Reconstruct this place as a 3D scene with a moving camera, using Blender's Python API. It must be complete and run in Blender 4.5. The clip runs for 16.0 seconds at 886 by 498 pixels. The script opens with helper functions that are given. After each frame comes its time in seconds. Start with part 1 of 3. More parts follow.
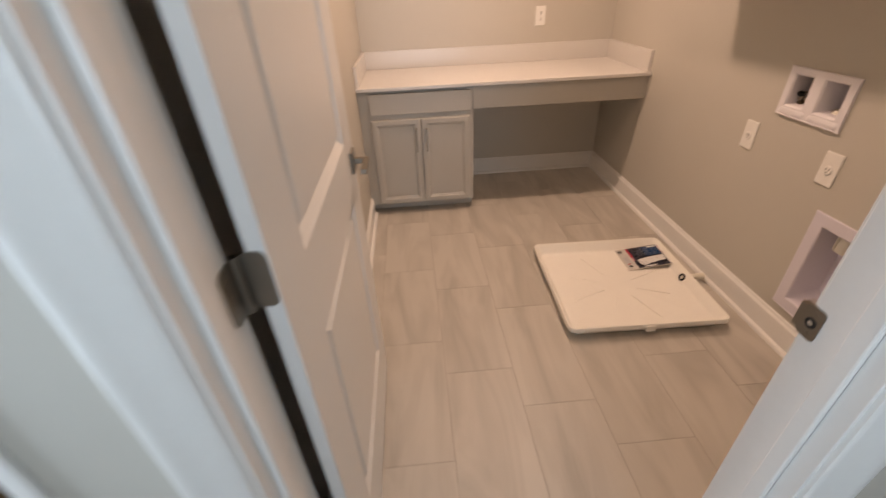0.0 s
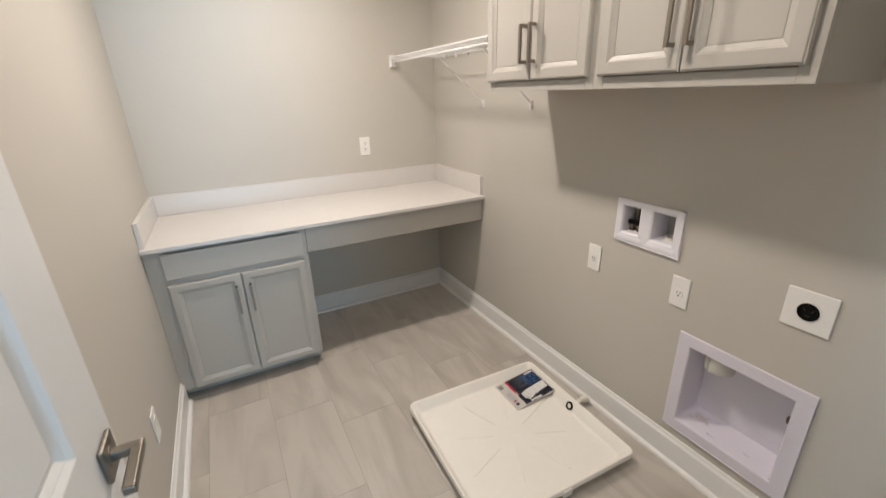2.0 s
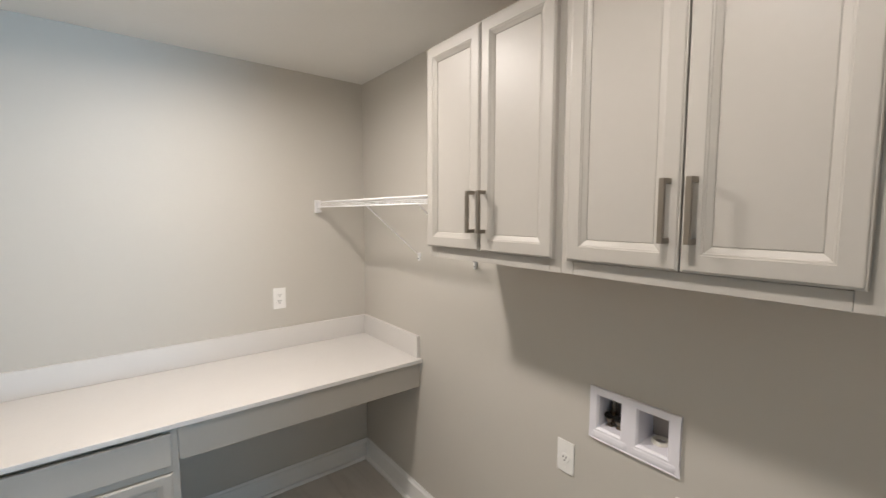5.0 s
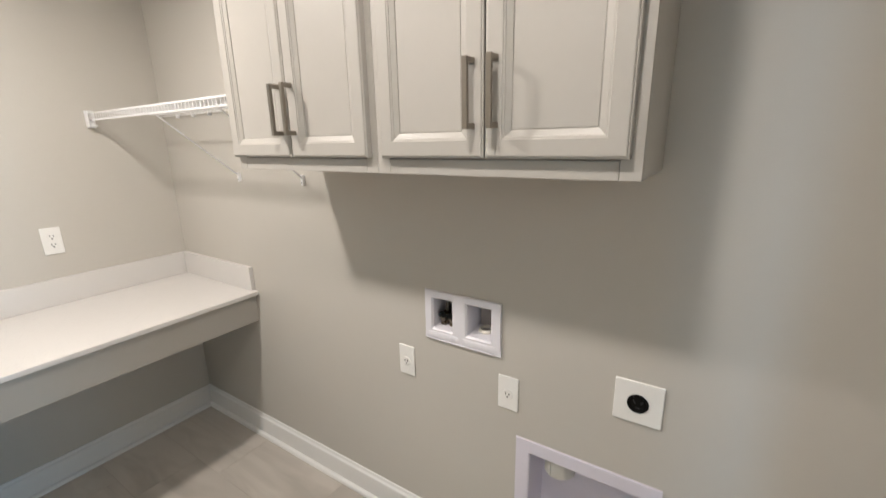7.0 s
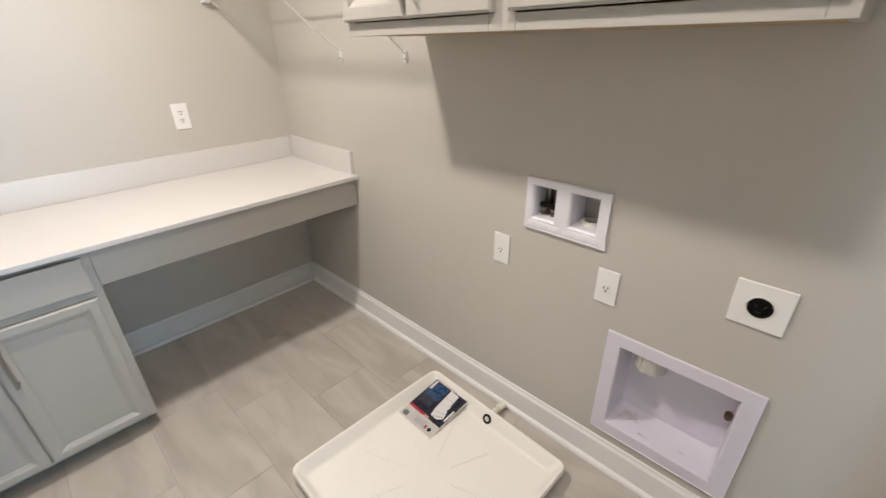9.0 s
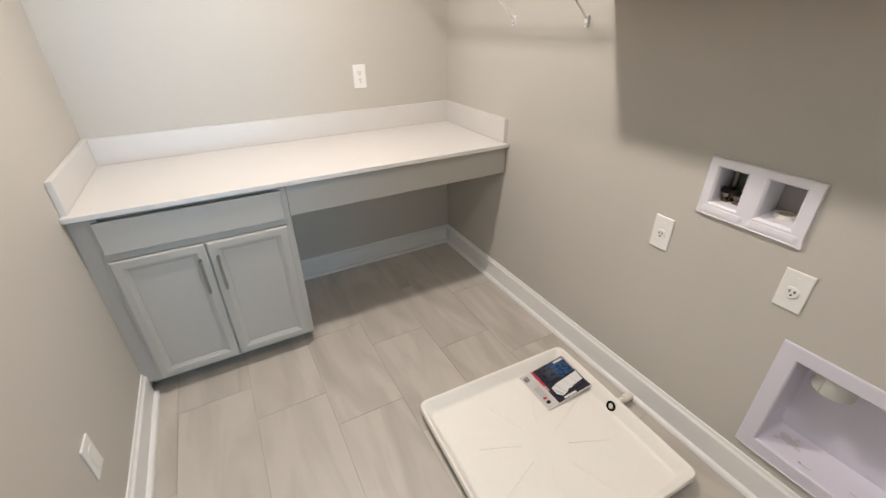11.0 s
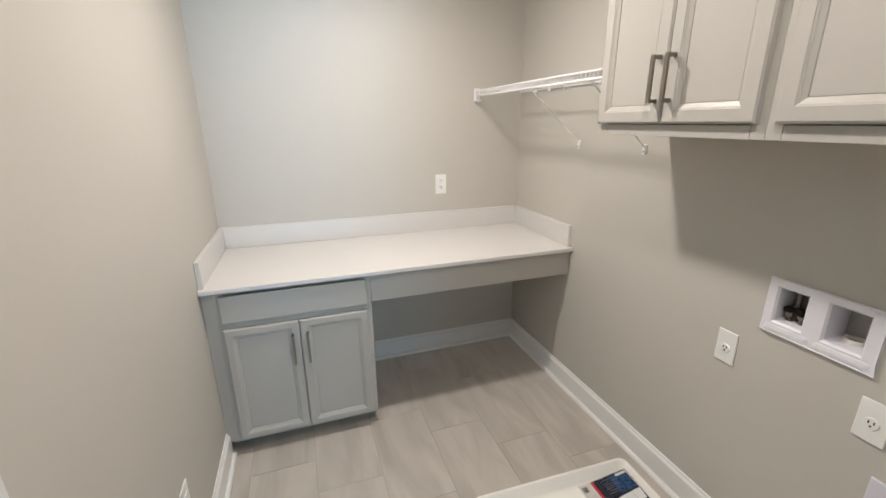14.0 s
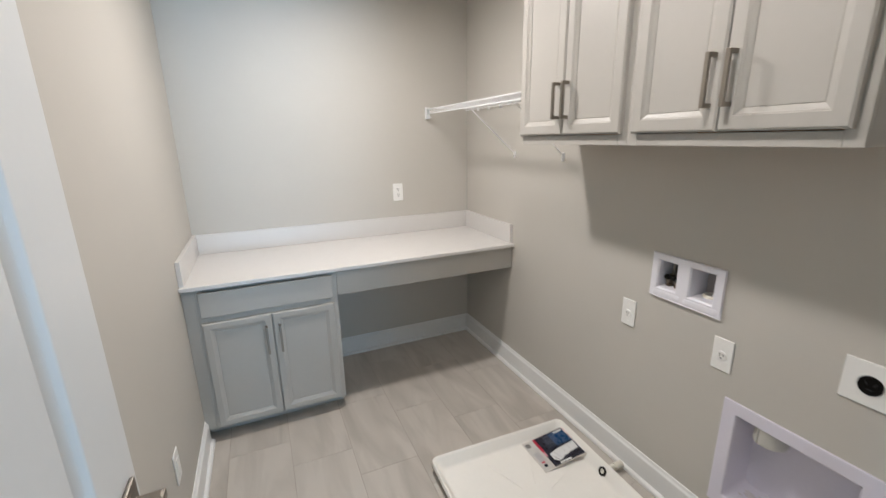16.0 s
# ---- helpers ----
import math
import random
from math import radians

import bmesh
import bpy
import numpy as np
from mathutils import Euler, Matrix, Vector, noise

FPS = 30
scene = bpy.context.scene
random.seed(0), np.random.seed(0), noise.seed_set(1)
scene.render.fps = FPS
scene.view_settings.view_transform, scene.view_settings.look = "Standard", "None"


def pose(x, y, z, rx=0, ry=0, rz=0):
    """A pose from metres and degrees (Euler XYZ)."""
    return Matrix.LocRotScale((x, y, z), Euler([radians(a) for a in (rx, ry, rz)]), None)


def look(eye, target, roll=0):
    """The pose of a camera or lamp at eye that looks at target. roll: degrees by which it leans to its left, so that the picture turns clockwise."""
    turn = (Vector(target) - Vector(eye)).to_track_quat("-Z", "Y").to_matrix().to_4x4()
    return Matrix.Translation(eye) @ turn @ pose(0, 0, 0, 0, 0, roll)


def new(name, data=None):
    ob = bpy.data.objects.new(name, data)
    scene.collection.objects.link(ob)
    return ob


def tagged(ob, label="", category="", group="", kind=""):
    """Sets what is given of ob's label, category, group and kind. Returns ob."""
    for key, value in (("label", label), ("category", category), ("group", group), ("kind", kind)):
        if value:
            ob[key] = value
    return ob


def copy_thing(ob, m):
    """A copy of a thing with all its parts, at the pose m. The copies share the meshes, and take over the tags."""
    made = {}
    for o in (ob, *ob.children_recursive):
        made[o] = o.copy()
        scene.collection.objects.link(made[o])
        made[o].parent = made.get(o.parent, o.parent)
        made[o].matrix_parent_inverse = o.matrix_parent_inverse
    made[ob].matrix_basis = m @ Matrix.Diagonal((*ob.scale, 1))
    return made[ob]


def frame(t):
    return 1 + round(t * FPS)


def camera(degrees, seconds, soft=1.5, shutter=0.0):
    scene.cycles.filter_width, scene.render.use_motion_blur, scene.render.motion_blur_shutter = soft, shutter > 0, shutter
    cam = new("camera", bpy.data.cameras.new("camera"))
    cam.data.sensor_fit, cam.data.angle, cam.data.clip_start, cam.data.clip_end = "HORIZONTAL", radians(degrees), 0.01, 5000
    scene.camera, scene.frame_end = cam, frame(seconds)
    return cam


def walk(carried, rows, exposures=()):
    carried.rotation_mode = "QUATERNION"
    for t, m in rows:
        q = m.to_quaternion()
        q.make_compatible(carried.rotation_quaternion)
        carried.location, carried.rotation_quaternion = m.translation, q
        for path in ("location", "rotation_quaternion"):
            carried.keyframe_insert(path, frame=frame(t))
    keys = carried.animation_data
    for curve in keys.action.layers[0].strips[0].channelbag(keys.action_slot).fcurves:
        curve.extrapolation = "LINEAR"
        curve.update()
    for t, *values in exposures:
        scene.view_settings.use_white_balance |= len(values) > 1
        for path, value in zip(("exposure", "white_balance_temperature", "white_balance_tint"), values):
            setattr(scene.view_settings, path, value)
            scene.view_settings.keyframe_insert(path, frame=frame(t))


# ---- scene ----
cam = camera(93.9, 16.0, soft=1.3, shutter=0.5)
PATH = [
    (0, (-0.005, 0.085, 1.434), (0.089, 1.762, 0.348), -2.7),
    (0.3, (0.055, 0.165, 1.438), (0.269, 1.852, 0.387), -2.2),
    (0.5, (0.058, 0.213, 1.442), (0.37, 1.903, 0.419), -1.9),
    (0.6, (0.071, 0.245, 1.442), (0.425, 1.934, 0.431), -1.8),
    (1, (0.042, 0.388, 1.459), (0.616, 2.062, 0.529), -2.3),
    (1.5, (0.036, 0.511, 1.501), (0.817, 2.153, 0.668), -2.7),
    (2, (0.06, 0.586, 1.539), (0.926, 2.242, 0.828), -1.7),
    (2.5, (0.08, 0.625, 1.574), (0.975, 2.317, 0.993), -1.4),
    (3, (0.116, 0.681, 1.612), (1.019, 2.41, 1.172), -1.2),
    (3.2, (0.139, 0.701, 1.627), (1.038, 2.442, 1.231), -1.1),
    (5.3, (0.279, 0.981, 1.698), (1.596, 2.479, 1.552), -0.1),
    (5.5, (0.294, 0.977, 1.699), (1.682, 2.409, 1.544), -0.1),
    (6, (0.347, 0.959, 1.685), (1.875, 2.228, 1.458), -0.5),
    (6.5, (0.381, 0.941, 1.645), (1.99, 2.076, 1.293), -0.8),
    (7, (0.396, 0.942, 1.609), (2.017, 1.998, 1.104), -1.1),
    (7.5, (0.404, 0.951, 1.574), (1.978, 1.994, 0.915), -1.2),
    (8, (0.405, 0.964, 1.532), (1.896, 2.048, 0.756), -1.2),
    (8.5, (0.379, 0.98, 1.519), (1.767, 2.14, 0.664), -1.1),
    (9, (0.338, 1.008, 1.512), (1.614, 2.261, 0.617), -1.0),
    (9.5, (0.304, 1.033, 1.507), (1.464, 2.378, 0.588), -1.0),
    (10, (0.264, 1.05, 1.501), (1.309, 2.47, 0.558), -0.8),
    (12.3, (0.145, 1.059, 1.464), (0.758, 2.704, 0.506), -0.5),
    (12.5, (0.147, 1.047, 1.474), (0.742, 2.713, 0.541), -0.4),
    (13, (0.127, 0.999, 1.502), (0.718, 2.717, 0.665), -0.3),
    (13.5, (0.116, 0.952, 1.547), (0.718, 2.723, 0.839), -0.2),
    (14, (0.117, 0.921, 1.581), (0.734, 2.73, 0.994), -0.4),
    (14.5, (0.11, 0.886, 1.598), (0.742, 2.72, 1.111), -0.4),
    (15, (0.103, 0.801, 1.592), (0.755, 2.639, 1.148), -0.4),
    (15.5, (0.087, 0.686, 1.587), (0.79, 2.502, 1.13), -0.6),
    (16, (0.059, 0.599, 1.566), (0.837, 2.368, 1.049), -1.0),
]

EXPOSURES = [(0.0, -0.50, 9900, 35), (0.25, -0.40, 8350, 23), (0.6, -0.30, 7350, 15), (1.0, -0.28, 6830, 13), (2.0, -0.18, 6650, 13), (3.2, -0.14, 6550, 13), (4.5, -0.25, 6450, 12), (5.6, -0.25, 6400, 12), (7.0, -0.02, 6350, 11), (9.0, 0.01, 6450, 13), (12.5, -0.06, 6450, 13), (14.5, -0.19, 6250, 11), (16.0, -0.20, 6080, 11)]
walk(cam, [(t, look(eye, target, roll)) for t, eye, target, roll in PATH], EXPOSURES)

# ---- world and lights ----
# Room: east wall face XR, north wall face YB, west wall face XL, south wall YS0 (hall face) to YS1 (room face), ceiling ZC.
XR, YB, XL, YS0, YS1, ZC = 1.545, 3.490, -0.352, 0.402, 0.527, 2.533
JL, JR, HEAD = -0.250, 0.593, 2.045        # faces of the door jambs and of the head
LAMPS = [(0.53, 2.535), (0.55, 1.31)]       # recessed ceiling lights
HALL_W, HALL_E, HALL_S = -1.60, 2.90, -5.50
WIN = (-0.70, 2.10, 0.05, 2.10)            # hall window x0, x1, z0, z1
WIN_W = (-0.14, 0.33, 0.08, 1.85)         # west hall window y0, y1, z0, z1

world = bpy.data.worlds.new("world")
scene.world = world
world.use_nodes = True
sky = world.node_tree.nodes.new("ShaderNodeTexSky")
sky.sky_type, sky.sun_disc, sky.sun_elevation, sky.sun_rotation = "NISHITA", False, radians(40), radians(200)
world.node_tree.links.new(sky.outputs["Color"], world.node_tree.nodes["Background"].inputs["Color"])
world.node_tree.nodes["Background"].inputs["Strength"].default_value = 0.1


def area_lamp(name, m, power, color, size, size_y=None):
    data = bpy.data.lights.new(name, "AREA")
    data.energy, data.color, data.size = power, color, size
    data.shape = "DISK" if size_y is None else "RECTANGLE"
    if size_y is not None:
        data.size_y = size_y
    ob = new(name, data)
    ob.matrix_world = m
    return ob


for lx, ly in LAMPS:
    lamp = area_lamp("ceiling_lamp", pose(lx, ly, ZC - 0.032), 22.0 if ly > 2 else 7.4, (1.0, 0.92, 0.835), 0.13)
    lamp.data.spread = radians(172 if ly > 2 else 156)
area_lamp("window_light", pose((WIN[0] + WIN[1]) / 2, HALL_S + 0.02, (WIN[2] + WIN[3]) / 2, 90, 0, 0), 112.0, (0.36, 0.69, 1.0), WIN[1] - WIN[0] - 0.1, WIN[3] - WIN[2] - 0.1)
area_lamp("window_light", pose(HALL_W + 0.02, (WIN_W[0] + WIN_W[1]) / 2, (WIN_W[2] + WIN_W[3]) / 2, 90, 0, -90), 32.0, (0.36, 0.69, 1.0), WIN_W[1] - WIN_W[0] - 0.1, WIN_W[3] - WIN_W[2] - 0.1)

# unseen fill lamp, added to throw a blue glow high on the north wall
glow_fill = area_lamp("glow_fill", pose(0.42, HALL_S + 0.06, 0.70, 122, 0, 0), 86.0, (0.36, 0.69, 1.0), 1.4, 1.0)
glow_fill.data.spread = radians(70)

# ---- materials ----
def material(name, color, rough=0.5, metal=0.0, vary=0.06, vary_scale=3.0, fine=0.02, fine_scale=60.0, bump=0.05, bump_scale=250.0, spec=0.5, rough_vary=0.06, random_tone=0.0):
    m = bpy.data.materials.new(name)
    m.use_nodes = True
    nt = m.node_tree
    n, link = nt.nodes, nt.links.new
    p = n["Principled BSDF"]
    p.inputs["Metallic"].default_value = metal
    p.inputs["Specular IOR Level"].default_value = spec
    tc = n.new("ShaderNodeTexCoord")
    big, small, grain = (n.new("ShaderNodeTexNoise") for _ in range(3))
    for node, scale, detail in ((big, vary_scale, 4), (small, fine_scale, 3), (grain, bump_scale, 2)):
        node.inputs["Scale"].default_value, node.inputs["Detail"].default_value = scale, detail
        link(tc.outputs["Object"], node.inputs["Vector"])

    def maths(op, a, b):
        q = n.new("ShaderNodeMath")
        q.operation = op
        for i, v in enumerate((a, b)):
            if isinstance(v, (int, float)):
                q.inputs[i].default_value = v
            else:
                link(v, q.inputs[i])
        return q.outputs[0]

    tone = maths("ADD", maths("MULTIPLY", maths("SUBTRACT", big.outputs["Fac"], 0.5), 2 * vary), maths("MULTIPLY", maths("SUBTRACT", small.outputs["Fac"], 0.5), 2 * fine))
    if random_tone:
        info = n.new("ShaderNodeObjectInfo")
        tone = maths("ADD", tone, maths("MULTIPLY", maths("SUBTRACT", info.outputs["Random"], 0.5), random_tone))
    tone = maths("ADD", tone, 1.0)
    mix = n.new("ShaderNodeVectorMath")
    mix.operation = "SCALE"
    mix.inputs[0].default_value = color
    link(tone, mix.inputs["Scale"])
    link(mix.outputs[0], p.inputs["Base Color"])
    link(maths("ADD", maths("MULTIPLY", maths("SUBTRACT", small.outputs["Fac"], 0.5), 2 * rough_vary), rough), p.inputs["Roughness"])
    if bump:
        b = n.new("ShaderNodeBump")
        b.inputs["Strength"].default_value, b.inputs["Distance"].default_value = bump, 0.002
        link(grain.outputs["Fac"], b.inputs["Height"])
        link(b.outputs[0], p.inputs["Normal"])
    return m


def tile_material():
    m = material("porcelain tile", (0.472, 0.438, 0.393), 0.42, vary=0.03, vary_scale=5, fine=0.02, fine_scale=120, bump=0.03, bump_scale=180, random_tone=0.015)
    nt = m.node_tree
    n, link = nt.nodes, nt.links.new
    p = n["Principled BSDF"]
    tc, info = n.new("ShaderNodeTexCoord"), n.new("ShaderNodeObjectInfo")
    shift = n.new("ShaderNodeVectorMath")
    shift.operation = "MULTIPLY_ADD"
    spread = n.new("ShaderNodeCombineXYZ")
    for i in range(3):
        link(info.outputs["Random"], spread.inputs[i])
    link(spread.outputs[0], shift.inputs[0])
    shift.inputs[1].default_value = (37.0, 53.0, 11.0)
    link(tc.outputs["Object"], shift.inputs[2])
    turn = n.new("ShaderNodeMapping")
    turn.inputs["Rotation"].default_value = (0, 0, radians(-14))
    turn.inputs["Scale"].default_value = (6.2, 1.2, 1.0)
    link(shift.outputs[0], turn.inputs["Vector"])
    veins = n.new("ShaderNodeTexNoise")
    veins.inputs["Scale"].default_value, veins.inputs["Detail"].default_value, veins.inputs["Distortion"].default_value = 1.0, 3.5, 1.2
    link(turn.outputs[0], veins.inputs["Vector"])
    ramp = n.new("ShaderNodeValToRGB")
    ramp.color_ramp.elements[0].position, ramp.color_ramp.elements[1].position = 0.33, 0.60
    ramp.color_ramp.elements[0].color, ramp.color_ramp.elements[1].color = (0.85, 0.838, 0.822, 1), (1.085, 1.083, 1.076, 1)
    link(veins.outputs["Fac"], ramp.inputs["Fac"])
    mul = n.new("ShaderNodeVectorMath")
    mul.operation = "MULTIPLY"
    link(p.inputs["Base Color"].links[0].from_socket, mul.inputs[0])
    link(ramp.outputs["Color"], mul.inputs[1])
    link(mul.outputs[0], p.inputs["Base Color"])
    return m


def wood_material(name, light, dark, scale, gloss=0.45):
    m = material(name, light, gloss, bump=0.02)
    nt = m.node_tree
    n, link = nt.nodes, nt.links.new
    tc, mp, no, ramp = (n.new("ShaderNode" + k) for k in ("TexCoord", "Mapping", "TexNoise", "ValToRGB"))
    mp.inputs["Scale"].default_value = scale
    link(tc.outputs["Object"], mp.inputs["Vector"])
    link(mp.outputs[0], no.inputs["Vector"])
    no.inputs["Scale"].default_value, no.inputs["Detail"].default_value = 3.0, 6
    ramp.color_ramp.elements[0].color, ramp.color_ramp.elements[1].color = (*dark, 1), (*light, 1)
    ramp.color_ramp.elements[0].position, ramp.color_ramp.elements[1].position = 0.35, 0.65
    link(no.outputs["Fac"], ramp.inputs["Fac"])
    link(ramp.outputs["Color"], n["Principled BSDF"].inputs["Base Color"])
    return m


def glow(name, color, strength):
    m = bpy.data.materials.new(name)
    m.use_nodes = True
    p = m.node_tree.nodes["Principled BSDF"]
    p.inputs["Base Color"].default_value = (0.8, 0.8, 0.8, 1)
    p.inputs["Emission Color"].default_value, p.inputs["Emission Strength"].default_value = (*color, 1), strength
    return m


WALL = material("greige wall paint", (0.535, 0.508, 0.459), 0.62, vary=0.03, vary_scale=2, fine=0.012, fine_scale=40, bump=0.10, bump_scale=140, spec=0.35)
CEILING = material("flat white ceiling paint", (0.76, 0.745, 0.715), 0.85, vary=0.03, bump=0.12, bump_scale=120, spec=0.2)
TRIM = material("white trim enamel", (0.80, 0.795, 0.775), 0.32, vary=0.025, bump=0.02)
DOORPAINT = material("white door enamel", (0.70, 0.70, 0.685), 0.35, vary=0.025, bump=0.05, bump_scale=90)
CABINET = material("light grey cabinet paint", (0.440, 0.417, 0.378), 0.42, vary=0.025, bump=0.02, bump_scale=120)
QUARTZ = material("white speckled quartz", (0.66, 0.638, 0.612), 0.28, vary=0.025, vary_scale=9, fine=0.007, fine_scale=420, bump=0.0, rough_vary=0.02)
GROUT = material("beige grout", (0.335, 0.285, 0.240), 0.85, vary=0.1, vary_scale=8, bump=0.3)
TILE = tile_material()
NICKEL = material("brushed nickel", (0.25, 0.225, 0.195), 0.38, 1.0, vary=0.06, fine=0.05, fine_scale=200, bump=0.05, bump_scale=400)
PULLMETAL = material("dark pewter pull metal", (0.28, 0.25, 0.215), 0.40, 1.0, vary=0.05, bump=0.03)
CHROME = material("galvanised steel", (0.62, 0.62, 0.60), 0.28, 1.0, vary=0.1, vary_scale=12, bump=0.03)
DUCT = material("dull zinc duct", (0.60, 0.59, 0.55), 0.55, 0.35, vary=0.06, vary_scale=14, bump=0.03)
BRASS = material("tarnished brass", (0.15, 0.115, 0.08), 0.34, 1.0, vary=0.15, vary_scale=40)
PLATE = material("white plate plastic", (0.83, 0.82, 0.79), 0.30, vary=0.015, bump=0.0)
BOX = material("lilac white box plastic", (0.69, 0.66, 0.74), 0.42, vary=0.03, bump=0.02)
BOXW = material("cool white box plastic", (0.76, 0.745, 0.79), 0.40, vary=0.02, bump=0.02)
PANW = material("cream white moulded plastic", (0.84, 0.815, 0.755), 0.38, vary=0.025, vary_scale=6, bump=0.03, bump_scale=160)
PVC = material("cream pipe plastic", (0.74, 0.71, 0.62), 0.35, vary=0.03)
WIRE = material("white vinyl coated wire", (0.84, 0.84, 0.84), 0.35, vary=0.02, bump=0.0)
BLACK = material("black plastic", (0.005, 0.0045, 0.004), 0.55, vary=0.1, spec=0.12)
SLOT = material("dark slot", (0.012, 0.012, 0.012), 0.6)
MAPLE = wood_material("raw maple ply", (0.52, 0.34, 0.17), (0.42, 0.25, 0.11), (18, 1.2, 1))
OAK = wood_material("brown floor wood", (0.22, 0.12, 0.06), (0.12, 0.06, 0.03), (10, 1, 1), 0.16)
NAVY = material("near-black navy print", (0.008, 0.009, 0.022), 0.28, vary=0.25, vary_scale=14)
BLUE = material("blue print", (0.012, 0.05, 0.13), 0.28, vary=0.3, vary_scale=16)
RED = material("red print", (0.42, 0.02, 0.05), 0.3, vary=0.2, vary_scale=30)
PINK = material("pink print", (0.62, 0.28, 0.32), 0.35)
TEXTGREY = material("dim blue grey print", (0.16, 0.19, 0.25), 0.35)
PAPER = material("white print", (0.70, 0.70, 0.69), 0.35)
GREYPRINT = material("grey print", (0.42, 0.41, 0.41), 0.3, vary=0.2, vary_scale=40)
FLAP = material("pale grey flap print", (0.56, 0.54, 0.51), 0.22, vary=0.15, vary_scale=30, bump=0.4, bump_scale=40)
FILMBAG = material("milky plastic film", (0.62, 0.58, 0.54), 0.16, vary=0.12, vary_scale=25, bump=0.5, bump_scale=35)
LENS = glow("lit lamp lens", (1.0, 0.91, 0.82), 85.0)
# Taupe stands in for shade inside the washer box recesses and drain bore.
RECESS_SHADE = material("taupe recess shade", (0.38, 0.35, 0.33), 0.5, vary=0.08, vary_scale=20)
STAIN = material("tan overspray", (0.60, 0.555, 0.575), 0.6, vary=0.2, vary_scale=30)


# ---- mesh helpers ----
def mesh_object(name, bm, mat, parent=None, label="", smooth=False):
    bmesh.ops.recalc_face_normals(bm, faces=bm.faces)
    me = bpy.data.meshes.new(name)
    bm.to_mesh(me)
    bm.free()
    if mat:
        me.materials.append(mat)
    if smooth:
        for poly in me.polygons:
            poly.use_smooth = True
        me.set_sharp_from_angle(angle=radians(38))
    ob = new(name, me)
    if parent:
        ob.parent = parent
    if label:
        ob["label"] = label
    return ob


def part(name, bm, mat, parent, label="", smooth=False, at=None):
    ob = mesh_object(name, bm, mat, parent, label, smooth)
    if at is not None:
        ob.matrix_local = at
    return ob


def thing(name, m, label, category, group="", kind=""):
    ob = new(name)
    ob.empty_display_size = 0.05
    ob.matrix_world = m
    return tagged(ob, label, category, group, kind)


def box(x0, x1, y0, y1, z0, z1, bevel=0.0, segments=2, bm=None):
    bm = bm or bmesh.new()
    vs = [bm.verts.new((x, y, z)) for x in (x0, x1) for y in (y0, y1) for z in (z0, z1)]
    quads = [(0, 1, 3, 2), (4, 6, 7, 5), (0, 4, 5, 1), (2, 3, 7, 6), (0, 2, 6, 4), (1, 5, 7, 3)]
    faces = [bm.faces.new([vs[i] for i in q]) for q in quads]
    if bevel:
        edges = list({e for f in faces for e in f.edges})
        bmesh.ops.bevel(bm, geom=edges, offset=bevel, segments=segments, profile=0.5, affect="EDGES")
    return bm


def tube(a, b, radius, sides=10, bm=None, radius2=None):
    bm = bm or bmesh.new()
    a, b = Vector(a), Vector(b)
    d = b - a
    m = Matrix.Translation((a + b) / 2) @ d.to_track_quat("Z", "Y").to_matrix().to_4x4()
    bmesh.ops.create_cone(bm, cap_ends=True, segments=sides, radius1=radius, radius2=radius if radius2 is None else radius2, depth=d.length, matrix=m)
    return bm


def lathe(profile, sides=32, bm=None, m=Matrix()):
    """Turns (radius, height) pairs round z."""
    bm = bm or bmesh.new()
    rings = []
    for r, z in profile:
        if r < 1e-6:
            rings.append([bm.verts.new(m @ Vector((0, 0, z)))])
        else:
            rings.append([bm.verts.new(m @ Vector((r * math.cos(2 * math.pi * i / sides), r * math.sin(2 * math.pi * i / sides), z))) for i in range(sides)])
    for p, q in zip(rings, rings[1:]):
        for i in range(sides):
            j = (i + 1) % sides
            if len(p) == 1 and len(q) > 1:
                bm.faces.new((p[0], q[i], q[j]))
            elif len(q) == 1 and len(p) > 1:
                bm.faces.new((p[i], p[j], q[0]))
            elif len(p) > 1:
                bm.faces.new((p[i], p[j], q[j], q[i]))
    return bm


def rounded(x0, x1, y0, y1, r, n=5):
    """Points of a rectangle with round corners."""
    out = []
    for cx, cy, start in ((x1 - r, y1 - r, 0), (x0 + r, y1 - r, 90), (x0 + r, y0 + r, 180), (x1 - r, y0 + r, 270)):
        for i in range(n + 1):
            a = radians(start + 90 * i / n)
            out.append((cx + r * math.cos(a), cy + r * math.sin(a)))
    return out


def loft(loops, bm=None, cap_first=True, cap_last=True):
    """Joins equal rings of points."""
    bm = bm or bmesh.new()
    rings = [[bm.verts.new(p) for p in loop] for loop in loops]
    k = len(rings[0])
    for p, q in zip(rings, rings[1:]):
        for i in range(k):
            j = (i + 1) % k
            bm.faces.new((p[i], p[j], q[j], q[i]))
    if cap_first:
        bm.faces.new(rings[0])
    if cap_last:
        bm.faces.new(rings[-1])
    return bm


